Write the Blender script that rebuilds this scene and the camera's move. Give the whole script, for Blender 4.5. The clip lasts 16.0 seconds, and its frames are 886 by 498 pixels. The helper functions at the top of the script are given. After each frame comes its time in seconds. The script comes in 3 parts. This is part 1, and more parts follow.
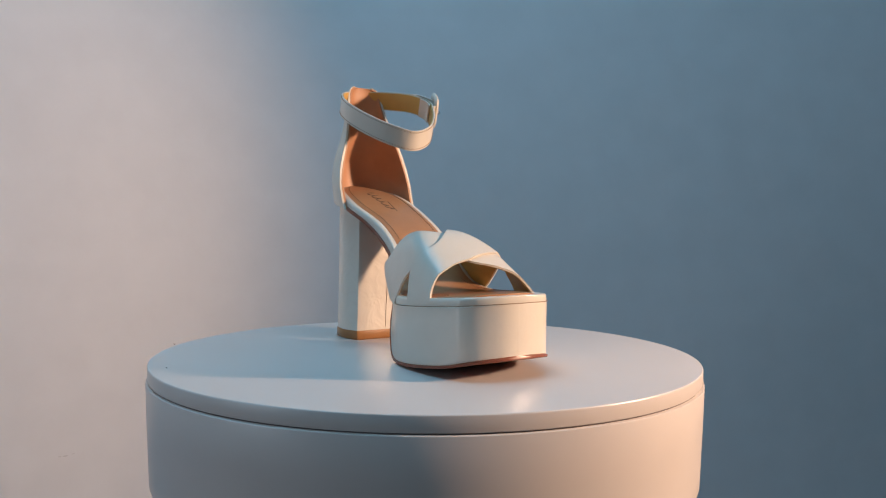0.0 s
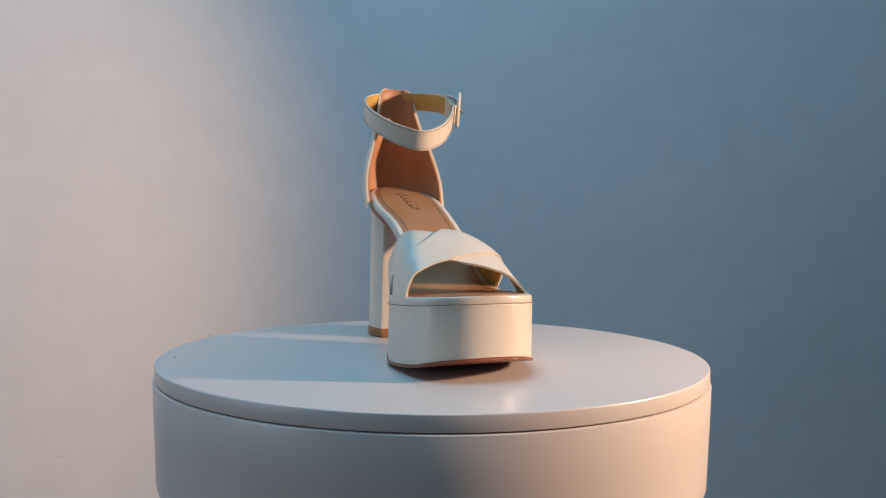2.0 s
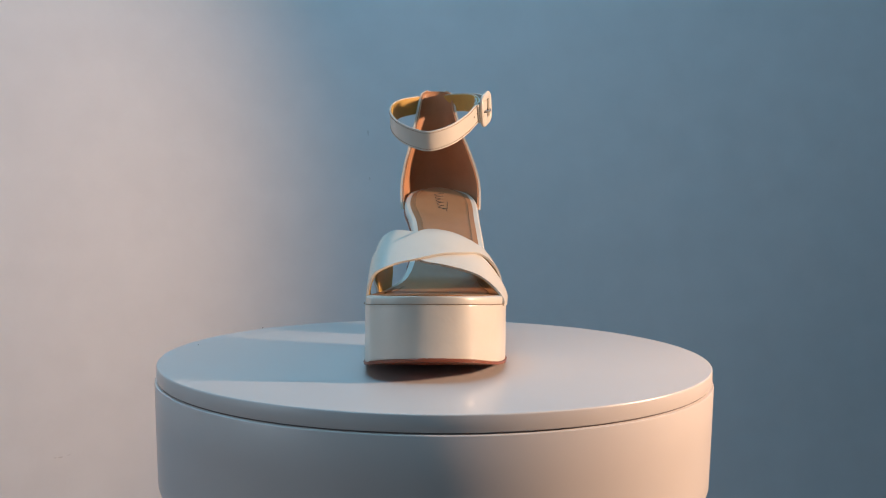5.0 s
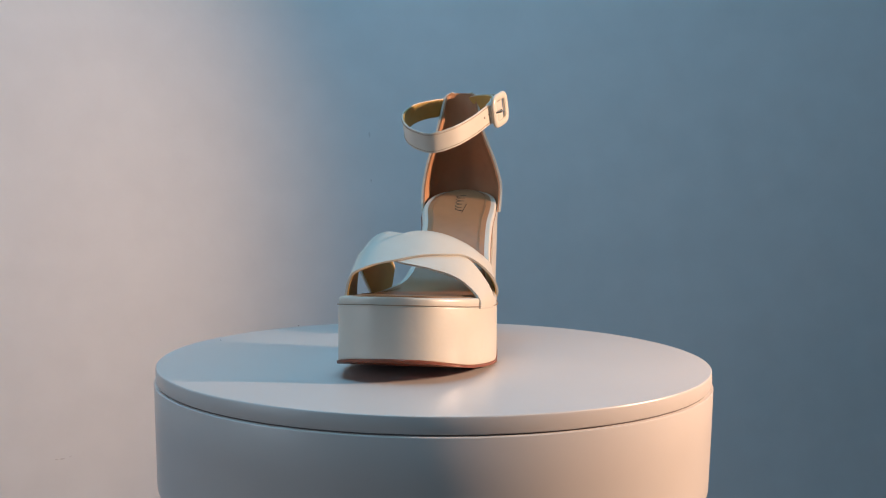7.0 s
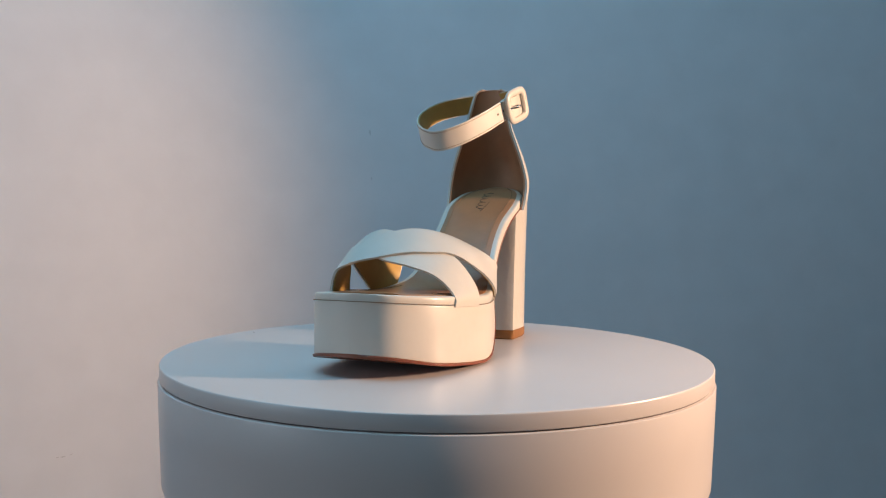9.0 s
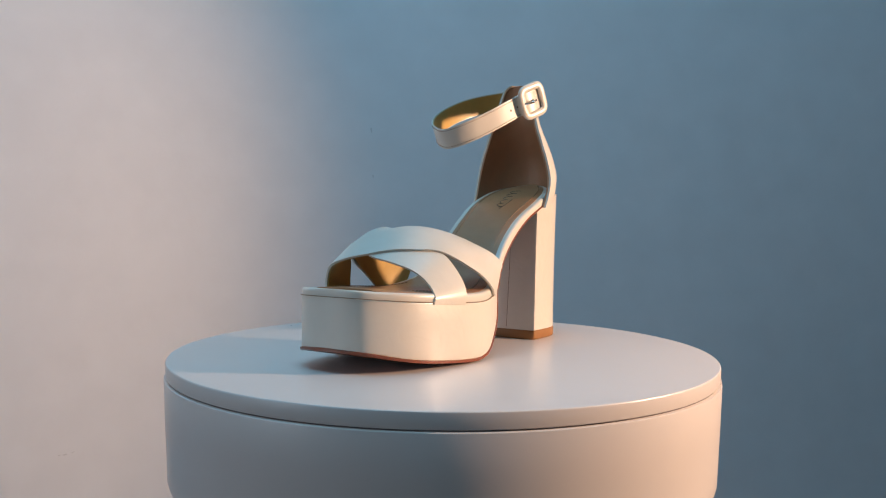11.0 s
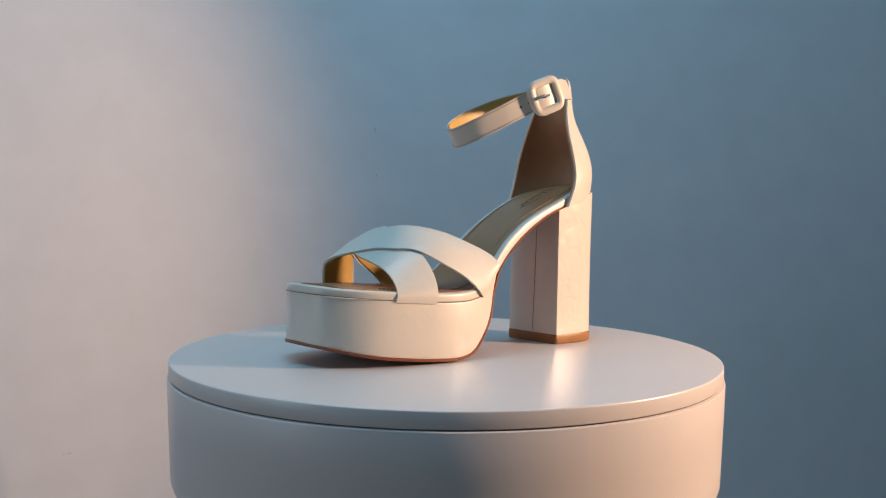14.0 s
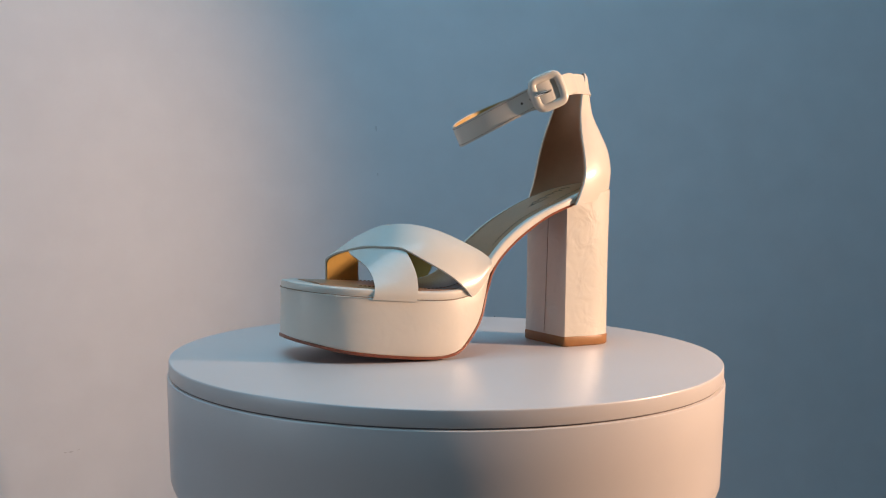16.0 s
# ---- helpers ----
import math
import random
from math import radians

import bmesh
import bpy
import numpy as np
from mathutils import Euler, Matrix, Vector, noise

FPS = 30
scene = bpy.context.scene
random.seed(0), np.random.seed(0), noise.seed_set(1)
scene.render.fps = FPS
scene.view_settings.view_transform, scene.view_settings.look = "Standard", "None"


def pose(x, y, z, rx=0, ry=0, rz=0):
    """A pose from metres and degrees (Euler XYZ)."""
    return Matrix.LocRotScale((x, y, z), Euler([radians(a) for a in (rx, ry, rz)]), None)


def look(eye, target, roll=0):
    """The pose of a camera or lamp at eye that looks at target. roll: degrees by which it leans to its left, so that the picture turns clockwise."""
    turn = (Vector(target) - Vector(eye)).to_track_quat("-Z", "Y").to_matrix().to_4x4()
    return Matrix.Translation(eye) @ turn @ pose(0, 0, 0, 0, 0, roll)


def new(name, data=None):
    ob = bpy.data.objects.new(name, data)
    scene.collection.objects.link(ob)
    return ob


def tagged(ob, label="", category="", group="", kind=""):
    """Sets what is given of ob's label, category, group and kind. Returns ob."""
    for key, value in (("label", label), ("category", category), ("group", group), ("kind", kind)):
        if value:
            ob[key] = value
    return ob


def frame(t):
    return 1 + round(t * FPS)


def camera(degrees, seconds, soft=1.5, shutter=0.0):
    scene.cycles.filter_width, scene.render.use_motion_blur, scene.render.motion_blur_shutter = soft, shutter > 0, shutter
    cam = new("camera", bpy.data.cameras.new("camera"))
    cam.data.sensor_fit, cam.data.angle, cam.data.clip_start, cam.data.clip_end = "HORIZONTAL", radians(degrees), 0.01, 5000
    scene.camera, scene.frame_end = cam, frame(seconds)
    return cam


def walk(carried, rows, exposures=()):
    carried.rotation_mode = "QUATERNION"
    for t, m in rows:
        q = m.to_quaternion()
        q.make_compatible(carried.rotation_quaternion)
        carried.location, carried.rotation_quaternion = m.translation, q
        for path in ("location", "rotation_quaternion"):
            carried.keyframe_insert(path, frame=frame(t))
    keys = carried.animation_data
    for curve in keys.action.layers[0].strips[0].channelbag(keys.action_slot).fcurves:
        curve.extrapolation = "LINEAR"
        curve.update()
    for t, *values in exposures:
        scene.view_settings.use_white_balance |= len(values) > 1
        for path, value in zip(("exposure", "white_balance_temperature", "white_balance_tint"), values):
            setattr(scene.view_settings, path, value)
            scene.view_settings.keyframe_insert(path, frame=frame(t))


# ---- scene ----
# camera: hand-held, nearly still, half a metre from the plinth
cam = camera(57.16, 16.0, soft=1.1)
EYE_D, EYE_H, ROLL = 0.584, 0.0943, 0.565
# seconds, sideways place, yaw to the right, pitch down (degrees)
DRIFT = [
    (0, 0.0094, 0.131, 1.919),
    (0.5, 0.0074, 0.267, 1.933),
    (1, 0.0043, 0.449, 1.922),
    (1.5, 0.0015, 0.616, 1.918),
    (2, -0.0010, 0.711, 1.964),
    (2.5, -0.0032, 0.734, 1.979),
    (3, -0.0054, 0.817, 1.944),
    (3.5, -0.0069, 0.995, 1.964),
    (4, -0.0072, 1.120, 2.038),
    (6.5, -0.0038, 0.906, 1.811),
    (7, -0.0037, 0.867, 1.832),
    (7.5, -0.0043, 0.914, 1.839),
    (8, -0.0053, 1.038, 1.860),
    (8.5, -0.0062, 1.049, 1.913),
    (9, -0.0069, 0.975, 1.976),
    (11.5, -0.0136, 1.152, 2.147),
    (12, -0.0144, 1.152, 2.136),
    (12.5, -0.0150, 1.131, 2.139),
    (13, -0.0142, 1.069, 2.127),
    (13.5, -0.0128, 0.966, 2.124),
    (14, -0.0113, 0.827, 2.173),
    (14.5, -0.0102, 0.746, 2.240),
    (15, -0.0099, 0.759, 2.282),
    (15.5, -0.0099, 0.743, 2.283),
    (16, -0.0099, 0.684, 2.269),
]


def eye_pose(x, yaw, pitch):
    d = (math.sin(radians(yaw)) * math.cos(radians(pitch)), math.cos(radians(yaw)) * math.cos(radians(pitch)), -math.sin(radians(pitch)))
    return look((x, -EYE_D, EYE_H), (x + d[0], -EYE_D + d[1], EYE_H + d[2]), ROLL)


walk(cam, [(t, eye_pose(x, yaw, pitch)) for t, x, yaw, pitch in DRIFT], [(0.0, -0.06), (2.0, 0.0), (13.0, 0.0), (15.0, -0.08), (16.0, -0.08)])

# ---- light: a low warm spot lamp close by on one side, blue sky from a roof window, an added side fill ----
world = bpy.data.worlds.new("sky")
scene.world = world
world.use_nodes = True
wn = world.node_tree
sky = wn.nodes.new("ShaderNodeTexSky")
sky.sky_type, sky.sun_disc = "NISHITA", False
sky.sun_elevation, sky.sun_rotation = radians(12.0), radians(90)
wn.links.new(sky.outputs[0], wn.nodes["Background"].inputs[0])
wn.nodes["Background"].inputs[1].default_value = 0.06

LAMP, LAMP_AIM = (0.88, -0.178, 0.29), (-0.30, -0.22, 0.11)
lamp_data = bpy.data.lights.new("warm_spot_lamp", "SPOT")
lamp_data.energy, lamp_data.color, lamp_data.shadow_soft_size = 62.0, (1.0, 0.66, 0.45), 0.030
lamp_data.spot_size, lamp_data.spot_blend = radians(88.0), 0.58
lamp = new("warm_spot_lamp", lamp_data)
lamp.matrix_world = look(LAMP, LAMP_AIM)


def area_lamp(name, eye, target, w, h, power, color):
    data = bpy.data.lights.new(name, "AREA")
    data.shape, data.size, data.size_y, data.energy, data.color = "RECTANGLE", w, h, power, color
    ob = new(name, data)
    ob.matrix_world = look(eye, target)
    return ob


area_lamp("roof_window_skylight", (-0.25, -0.22, 1.71), (-0.25, -0.22, 0.0), 1.2, 1.2, 18.9, (0.31, 0.70, 0.99))
# added fill from the left for the drum's shaded side; no window known there
area_lamp("side_fill_lamp", (-1.86, -1.05, 0.35), (0.0, -0.3, -0.1), 1.0, 0.9, 6.3, (0.80, 0.86, 1.0))

# ---- materials ----


def material(name, color, rough=0.5, metal=0.0, vary=0.08, grain=60.0, bump=0.05, coat=0.0, fine=400.0, spec=0.5, blotch=4.0, wrinkle=0.0):
    m = bpy.data.materials.new(name)
    m.use_nodes = True
    nt = m.node_tree
    b = nt.nodes["Principled BSDF"]
    b.inputs["Roughness"].default_value, b.inputs["Metallic"].default_value = rough, metal
    b.inputs["Coat Weight"].default_value, b.inputs["Coat Roughness"].default_value = coat, 0.18
    b.inputs["Specular IOR Level"].default_value = spec
    co = nt.nodes.new("ShaderNodeTexCoord")
    n1, n2 = nt.nodes.new("ShaderNodeTexNoise"), nt.nodes.new("ShaderNodeTexNoise")
    n1.inputs["Scale"].default_value, n1.inputs["Detail"].default_value = blotch, 4
    n2.inputs["Scale"].default_value, n2.inputs["Detail"].default_value = grain, 5
    for n in (n1, n2):
        nt.links.new(co.outputs["Object"], n.inputs["Vector"])
    add = nt.nodes.new("ShaderNodeMix")
    add.inputs[0].default_value = 0.4
    nt.links.new(n1.outputs["Fac"], add.inputs[2])
    nt.links.new(n2.outputs["Fac"], add.inputs[3])
    ramp = nt.nodes.new("ShaderNodeValToRGB")
    lo, hi = [c * (1 - vary) for c in color], [min(1, c * (1 + vary)) for c in color]
    ramp.color_ramp.elements[0].position, ramp.color_ramp.elements[1].position = 0.3, 0.7
    ramp.color_ramp.elements[0].color, ramp.color_ramp.elements[1].color = (*lo, 1), (*hi, 1)
    nt.links.new(add.outputs[0], ramp.inputs[0])
    nt.links.new(ramp.outputs[0], b.inputs["Base Color"])
    rr = nt.nodes.new("ShaderNodeMapRange")
    rr.inputs["To Min"].default_value, rr.inputs["To Max"].default_value = max(0, rough - 0.06), rough + 0.06
    nt.links.new(add.outputs[0], rr.inputs["Value"])
    nt.links.new(rr.outputs[0], b.inputs["Roughness"])
    if bump:
        n3 = nt.nodes.new("ShaderNodeTexNoise")
        n3.inputs["Scale"].default_value, n3.inputs["Detail"].default_value = fine, 4
        nt.links.new(co.outputs["Object"], n3.inputs["Vector"])
        bp = nt.nodes.new("ShaderNodeBump")
        bp.inputs["Strength"].default_value, bp.inputs["Distance"].default_value = bump, 0.001
        nt.links.new(n3.outputs["Fac"], bp.inputs["Height"])
        if wrinkle:
            n4, b2 = nt.nodes.new("ShaderNodeTexNoise"), nt.nodes.new("ShaderNodeBump")
            n4.inputs["Scale"].default_value, n4.inputs["Detail"].default_value, n4.inputs["Distortion"].default_value = 70, 2, 0.6
            nt.links.new(co.outputs["Object"], n4.inputs["Vector"])
            b2.inputs["Strength"].default_value, b2.inputs["Distance"].default_value = wrinkle, 0.002
            nt.links.new(n4.outputs["Fac"], b2.inputs["Height"])
            nt.links.new(b2.outputs[0], bp.inputs["Normal"])
        nt.links.new(bp.outputs[0], b.inputs["Normal"])
    return m


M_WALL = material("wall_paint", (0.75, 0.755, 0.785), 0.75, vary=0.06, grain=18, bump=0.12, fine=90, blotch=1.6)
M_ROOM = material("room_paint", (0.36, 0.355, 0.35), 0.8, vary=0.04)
M_FLOOR = material("floor_boards", (0.16, 0.12, 0.09), 0.5, vary=0.2, grain=9)
M_PLINTH = material("plinth_paint", (0.59, 0.548, 0.53), 0.30, vary=0.03, grain=30, bump=0.02, fine=260, blotch=9)
M_GAP_SHADE = material("dark_gap", (0.16, 0.14, 0.14), 0.8)
M_SPECK = material("speck", (0.05, 0.04, 0.04), 0.8)
M_WHITE = material("white_leather", (0.605, 0.565, 0.50), 0.40, vary=0.03, grain=90, bump=0.03, coat=0.34, fine=650, blotch=30, wrinkle=0.13)
M_HEEL = material("wrinkled_white_leather", (0.605, 0.565, 0.50), 0.32, vary=0.03, grain=90, bump=0.03, coat=0.5, fine=650, blotch=30, wrinkle=0.5)
M_TAN = material("tan_lining", (0.44, 0.222, 0.12), 0.5, vary=0.12, grain=120, bump=0.12, fine=900, blotch=25)
M_INSOLE = material("insole_leather", (0.36, 0.178, 0.085), 0.36, spec=0.35, vary=0.12, grain=120, bump=0.10, fine=900, blotch=25)
M_GOLD = material("golden_lining", (0.50, 0.315, 0.09), 0.45, vary=0.10, grain=120, bump=0.1, fine=900, blotch=30)
M_SOLE = material("sole_leather", (0.20, 0.05, 0.02), 0.42, vary=0.15, grain=150, bump=0.05, coat=0.12, blotch=40)
M_TIP = material("heel_tip_rubber", (0.27, 0.12, 0.035), 0.45, vary=0.12, grain=200, blotch=60)
M_METAL = material("pin_metal", (0.75, 0.73, 0.70), 0.2, metal=1.0, vary=0.03)
M_THREAD = material("thread", (0.23, 0.15, 0.09), 0.7, vary=0.1)
M_INK = material("stamp_ink", (0.06, 0.035, 0.02), 0.6, vary=0.1)

# ---- mesh helpers ----


def mesh_object(name, verts, faces, mat, parent=None, label="", smooth=True, sharp=35):
    me = bpy.data.meshes.new(name)
    me.from_pydata([tuple(v) for v in verts], [], faces)
    bm = bmesh.new()
    bm.from_mesh(me)
    bmesh.ops.remove_doubles(bm, verts=bm.verts, dist=1e-6)
    bmesh.ops.recalc_face_normals(bm, faces=bm.faces)
    for f in bm.faces:
        f.smooth = smooth
    for e in bm.edges:
        if len(e.link_faces) == 2 and e.calc_face_angle(0) > radians(sharp):
            e.smooth = False
    bm.to_mesh(me)
    bm.free()
    me.materials.append(mat)
    ob = new(name, me)
    if parent:
        ob.parent = parent
    if label:
        tagged(ob, label)
    return ob


def spline(points, n):
    """n points along a Catmull-Rom curve through the points, chord spaced."""
    P = np.array(points, float)
    k = np.concatenate([[0], np.cumsum(np.linalg.norm(np.diff(P, axis=0), axis=1) ** 0.5)])
    M = np.zeros_like(P)
    M[1:-1] = (P[2:] - P[:-2]) / (k[2:] - k[:-2])[:, None]
    M[0], M[-1] = (P[1] - P[0]) / (k[1] - k[0]), (P[-1] - P[-2]) / (k[-1] - k[-2])
    out = []
    for u in np.linspace(0, k[-1], n):
        i = min(max(np.searchsorted(k, u, side="right") - 1, 0), len(P) - 2)
        h = k[i + 1] - k[i]
        t = (u - k[i]) / h
        out.append((2 * t**3 - 3 * t**2 + 1) * P[i] + (t**3 - 2 * t**2 + t) * h * M[i] + (-2 * t**3 + 3 * t**2) * P[i + 1] + (t**3 - t**2) * h * M[i + 1])
    return np.array(out)


def closed_spline(points, n):
    m = len(points)
    P = list(points) * 3
    dense = spline(P, 60 * m)
    third = len(dense) // 3
    seg = dense[third:2 * third + 1]
    d = np.concatenate([[0], np.cumsum(np.linalg.norm(np.diff(seg, axis=0), axis=1))])
    u = np.linspace(0, d[-1], n, endpoint=False)
    return np.stack([np.interp(u, d, seg[:, k]) for k in range(seg.shape[1])], 1)


def curve1(table):
    """A smooth function of x through (x, value) pairs."""
    pts = spline(sorted(table), 200)
    return lambda x: float(np.interp(x, pts[:, 0], pts[:, 1]))


def loft(rings, cap=True):
    n = len(rings[0])
    verts = [p for r in rings for p in r]
    faces = [(i * n + j, i * n + (j + 1) % n, (i + 1) * n + (j + 1) % n, (i + 1) * n + j) for i in range(len(rings) - 1) for j in range(n)]
    if cap:
        faces += [tuple(range(n))[::-1], tuple((len(rings) - 1) * n + j for j in range(n))]
    return verts, faces


def lathe(profile, n=160):
    return loft([[(r * math.cos(2 * math.pi * j / n), r * math.sin(2 * math.pi * j / n), z) for j in range(n)] for r, z in profile])


def box(x0, x1, y0, y1, z0, z1):
    v = [(x, y, z) for x in (x0, x1) for y in (y0, y1) for z in (z0, z1)]
    return v, [(0, 1, 3, 2), (4, 6, 7, 5), (0, 4, 5, 1), (2, 3, 7, 6), (0, 2, 6, 4), (1, 5, 7, 3)]


def merge(pieces):
    V, F = [], []
    for v, f in pieces:
        F += [tuple(i + len(V) for i in q) for q in f]
        V += list(v)
    return V, F


def sheet(grid, out0, out1, wrap=False):
    """A closed thin solid between two offsets of a grid of points along its normals."""
    G = np.array(grid, float)
    du = np.gradient(G, axis=0)
    if wrap:
        du = (np.roll(G, -1, 0) - np.roll(G, 1, 0)) / 2
    dv = np.gradient(G, axis=1)
    N = np.cross(du, dv)
    N /= np.linalg.norm(N, axis=2)[..., None] + 1e-12
    A, B = G + N * out0, G + N * out1
    a, b = G.shape[:2]
    m = a * b
    idx = lambda i, j, k: (i % a) * b + j + k * m
    F = []
    for i in range(a if wrap else a - 1):
        for j in range(b - 1):
            F.append((idx(i, j, 0), idx(i + 1, j, 0), idx(i + 1, j + 1, 0), idx(i, j + 1, 0)))
            F.append((idx(i, j, 1), idx(i, j + 1, 1), idx(i + 1, j + 1, 1), idx(i + 1, j, 1)))
        F.append((idx(i, 0, 0), idx(i, 0, 1), idx(i + 1, 0, 1), idx(i + 1, 0, 0)))
        F.append((idx(i, b - 1, 0), idx(i + 1, b - 1, 0), idx(i + 1, b - 1, 1), idx(i, b - 1, 1)))
    if not wrap:
        for j in range(b - 1):
            F.append((idx(0, j, 0), idx(0, j + 1, 0), idx(0, j + 1, 1), idx(0, j, 1)))
            F.append((idx(a - 1, j, 0), idx(a - 1, j, 1), idx(a - 1, j + 1, 1), idx(a - 1, j + 1, 0)))
    return list(A.reshape(-1, 3)) + list(B.reshape(-1, 3)), F


def tube(points, r, n=8):
    P = np.array(points, float)
    rings = []
    T = np.gradient(P, axis=0)
    for p, t in zip(P, T):
        t = t / (np.linalg.norm(t) + 1e-12)
        a = np.cross(t, (0.1, 0.2, 0.97))
        a /= np.linalg.norm(a)
        b = np.cross(t, a)
        rings.append([p + r * (math.cos(k * 2 * math.pi / n) * a + math.sin(k * 2 * math.pi / n) * b) for k in range(n)])
    return loft(rings)


# ---- the room ----
FLOOR_Z, CEIL_Z = -0.80, 1.75
RIGHT_X, BACK_Y = 2.3, -2.3
# the bend is added: its slopes set how much lamp light each run catches
bend = (-0.20, 0.66)
S_RIGHT, S_LEFT, BEND_R = 4.0, 27.0, 0.60


def back_wall_line():
    """Plan of the painted wall behind the plinth: two flat runs joined by a wide round bend, added to grade the light.
    """
    half = radians(S_LEFT - S_RIGHT) / 2
    tan = BEND_R * math.tan(half)
    a, b = radians(S_RIGHT), radians(S_LEFT)
    p0 = (bend[0] + tan * math.cos(a), bend[1] + tan * math.sin(a))
    pts = []
    xr = RIGHT_X + 0.02
    pts.append((xr, p0[1] + (xr - p0[0]) * math.tan(a)))
    c = (p0[0] + BEND_R * math.sin(a), p0[1] - BEND_R * math.cos(a))
    for k in range(33):
        g = a + (b - a) * k / 32
        pts.append((c[0] - BEND_R * math.sin(g), c[1] + BEND_R * math.cos(g)))
    x1, y1 = pts[-1]
    pts.append((x1 - 1.9 * math.cos(b), y1 - 1.9 * math.sin(b)))
    return pts


WALL = back_wall_line()
outer = []
for i, (x, y) in enumerate(WALL):
    q, p = WALL[min(i + 1, len(WALL) - 1)], WALL[max(i - 1, 0)]
    d = Vector((p[0] - q[0], p[1] - q[1])).normalized()
    outer.append((x - d.y * 0.12, y + d.x * 0.12))
rings = [[(x, y, FLOOR_Z), (x, y, CEIL_Z), (ox, oy, CEIL_Z), (ox, oy, FLOOR_Z)] for (x, y), (ox, oy) in zip(WALL, outer)]
wall_back = mesh_object("wall_back", *loft(rings), M_WALL)
tagged(wall_back, "matt grey painted wall, lightly scuffed, with a round bend added to grade the light", "wall", kind="structure")

LEFT_X, LEFT_Y = WALL[-1]
RIGHT_Y = WALL[0][1]


def scuff(x, z, w, h, tilt):
    """A faint dark mark on the painted wall at plan position x."""
    xs = [p[0] for p in WALL][::-1]
    y = float(np.interp(x, xs, [p[1] for p in WALL][::-1]))
    y2 = float(np.interp(x + 0.01, xs, [p[1] for p in WALL][::-1]))
    d = Vector((0.01, y2 - y, 0)).normalized()
    nrm = Vector((d.y, -d.x, 0))
    ring = []
    for k in range(12):
        a = 2 * math.pi * k / 12
        u, v = w / 2 * math.cos(a) * (1 + 0.3 * math.sin(3 * a)), h / 2 * math.sin(a)
        u, v = u * math.cos(tilt) - v * math.sin(tilt), u * math.sin(tilt) + v * math.cos(tilt)
        ring.append(Vector((x, y, z)) + d * u + Vector((0, 0, v)))
    return loft([[p - nrm * 0.0005 for p in ring], [p + nrm * 0.0006 for p in ring]])


M_SCUFF = material("scuff_mark", (0.63, 0.63, 0.655), 0.8, vary=0.15)
for x, z, w, h, tilt in [(-0.099, 0.228, 0.0026, 0.0086, 0.1), (-0.096, 0.158, 0.0017, 0.0052, 0.08), (-0.497, -0.228, 0.006, 0.0019, 0.1), (-0.503, -0.228, 0.0038, 0.0012, 0.0), (-0.488, -0.226, 0.0045, 0.0011, 0.3)]:
    mesh_object("scuff", *scuff(x, z, w, h, tilt), M_SCUFF, wall_back)

floor = mesh_object("floor", *box(LEFT_X - 0.3, RIGHT_X + 0.3, BACK_Y - 0.3, RIGHT_Y + 0.3, FLOOR_Z - 0.1, FLOOR_Z), M_FLOOR, smooth=False)
tagged(floor, "brown wooden floor below the plinth", "floor", kind="structure")
x0, x1, y0, y1 = LEFT_X - 0.3, RIGHT_X + 0.3, BACK_Y - 0.3, RIGHT_Y + 0.3
hx0, hx1, hy0, hy1 = -0.87, 0.37, -0.84, 0.40
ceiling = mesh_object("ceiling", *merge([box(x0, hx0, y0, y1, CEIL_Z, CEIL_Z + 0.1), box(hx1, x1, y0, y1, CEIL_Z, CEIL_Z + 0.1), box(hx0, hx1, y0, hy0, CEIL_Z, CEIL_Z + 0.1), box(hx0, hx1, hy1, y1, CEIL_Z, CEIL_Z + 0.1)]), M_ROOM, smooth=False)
tagged(ceiling, "plain off-white painted ceiling with a square roof window", "ceiling", kind="structure")
# unseen wall; its opening is added to go with the side fill
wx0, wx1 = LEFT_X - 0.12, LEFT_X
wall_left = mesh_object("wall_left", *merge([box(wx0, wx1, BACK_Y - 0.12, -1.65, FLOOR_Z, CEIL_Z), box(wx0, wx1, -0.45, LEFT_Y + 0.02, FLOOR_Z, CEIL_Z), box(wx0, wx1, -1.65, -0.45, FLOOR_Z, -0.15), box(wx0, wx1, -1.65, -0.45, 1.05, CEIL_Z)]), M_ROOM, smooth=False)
tagged(wall_left, "plain grey painted side wall with an opening added for the fill lamp", "wall", kind="structure")
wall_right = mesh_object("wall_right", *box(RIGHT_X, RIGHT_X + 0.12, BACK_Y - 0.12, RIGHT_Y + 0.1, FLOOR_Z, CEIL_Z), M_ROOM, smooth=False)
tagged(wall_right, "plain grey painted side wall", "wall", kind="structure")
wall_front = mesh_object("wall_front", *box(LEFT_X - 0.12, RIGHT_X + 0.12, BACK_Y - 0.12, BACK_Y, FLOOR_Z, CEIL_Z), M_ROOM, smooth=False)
tagged(wall_front, "plain grey painted wall behind the viewer", "wall", kind="structure")

# ---- the round display plinth ----
plinth = new("display_plinth")
tagged(plinth, "round pinkish-white painted turntable plinth with a separate lid", "plinth")
R = 0.19
body_profile = [(0.0, -0.104), (0.150, -0.104), (0.160, -0.1025), (0.172, -0.097), (0.1800, -0.0905), (0.1850, -0.0845), (0.1880, -0.0795), (0.1890, -0.0765), (0.1893, -0.067)]
body_profile += [(0.1897, -0.055), (0.1904, -0.035), (R + 0.0010, -0.0108)] + [(R + 0.0008, -0.0102), (R + 0.0003, -0.0099), (0.0, -0.0099)]
body_v, body_f = lathe(body_profile)
body_v = [(x, y, z - 0.0045 * max(0.0, x - 0.08) - 0.0004 if z > -0.0112 else z) for x, y, z in body_v]
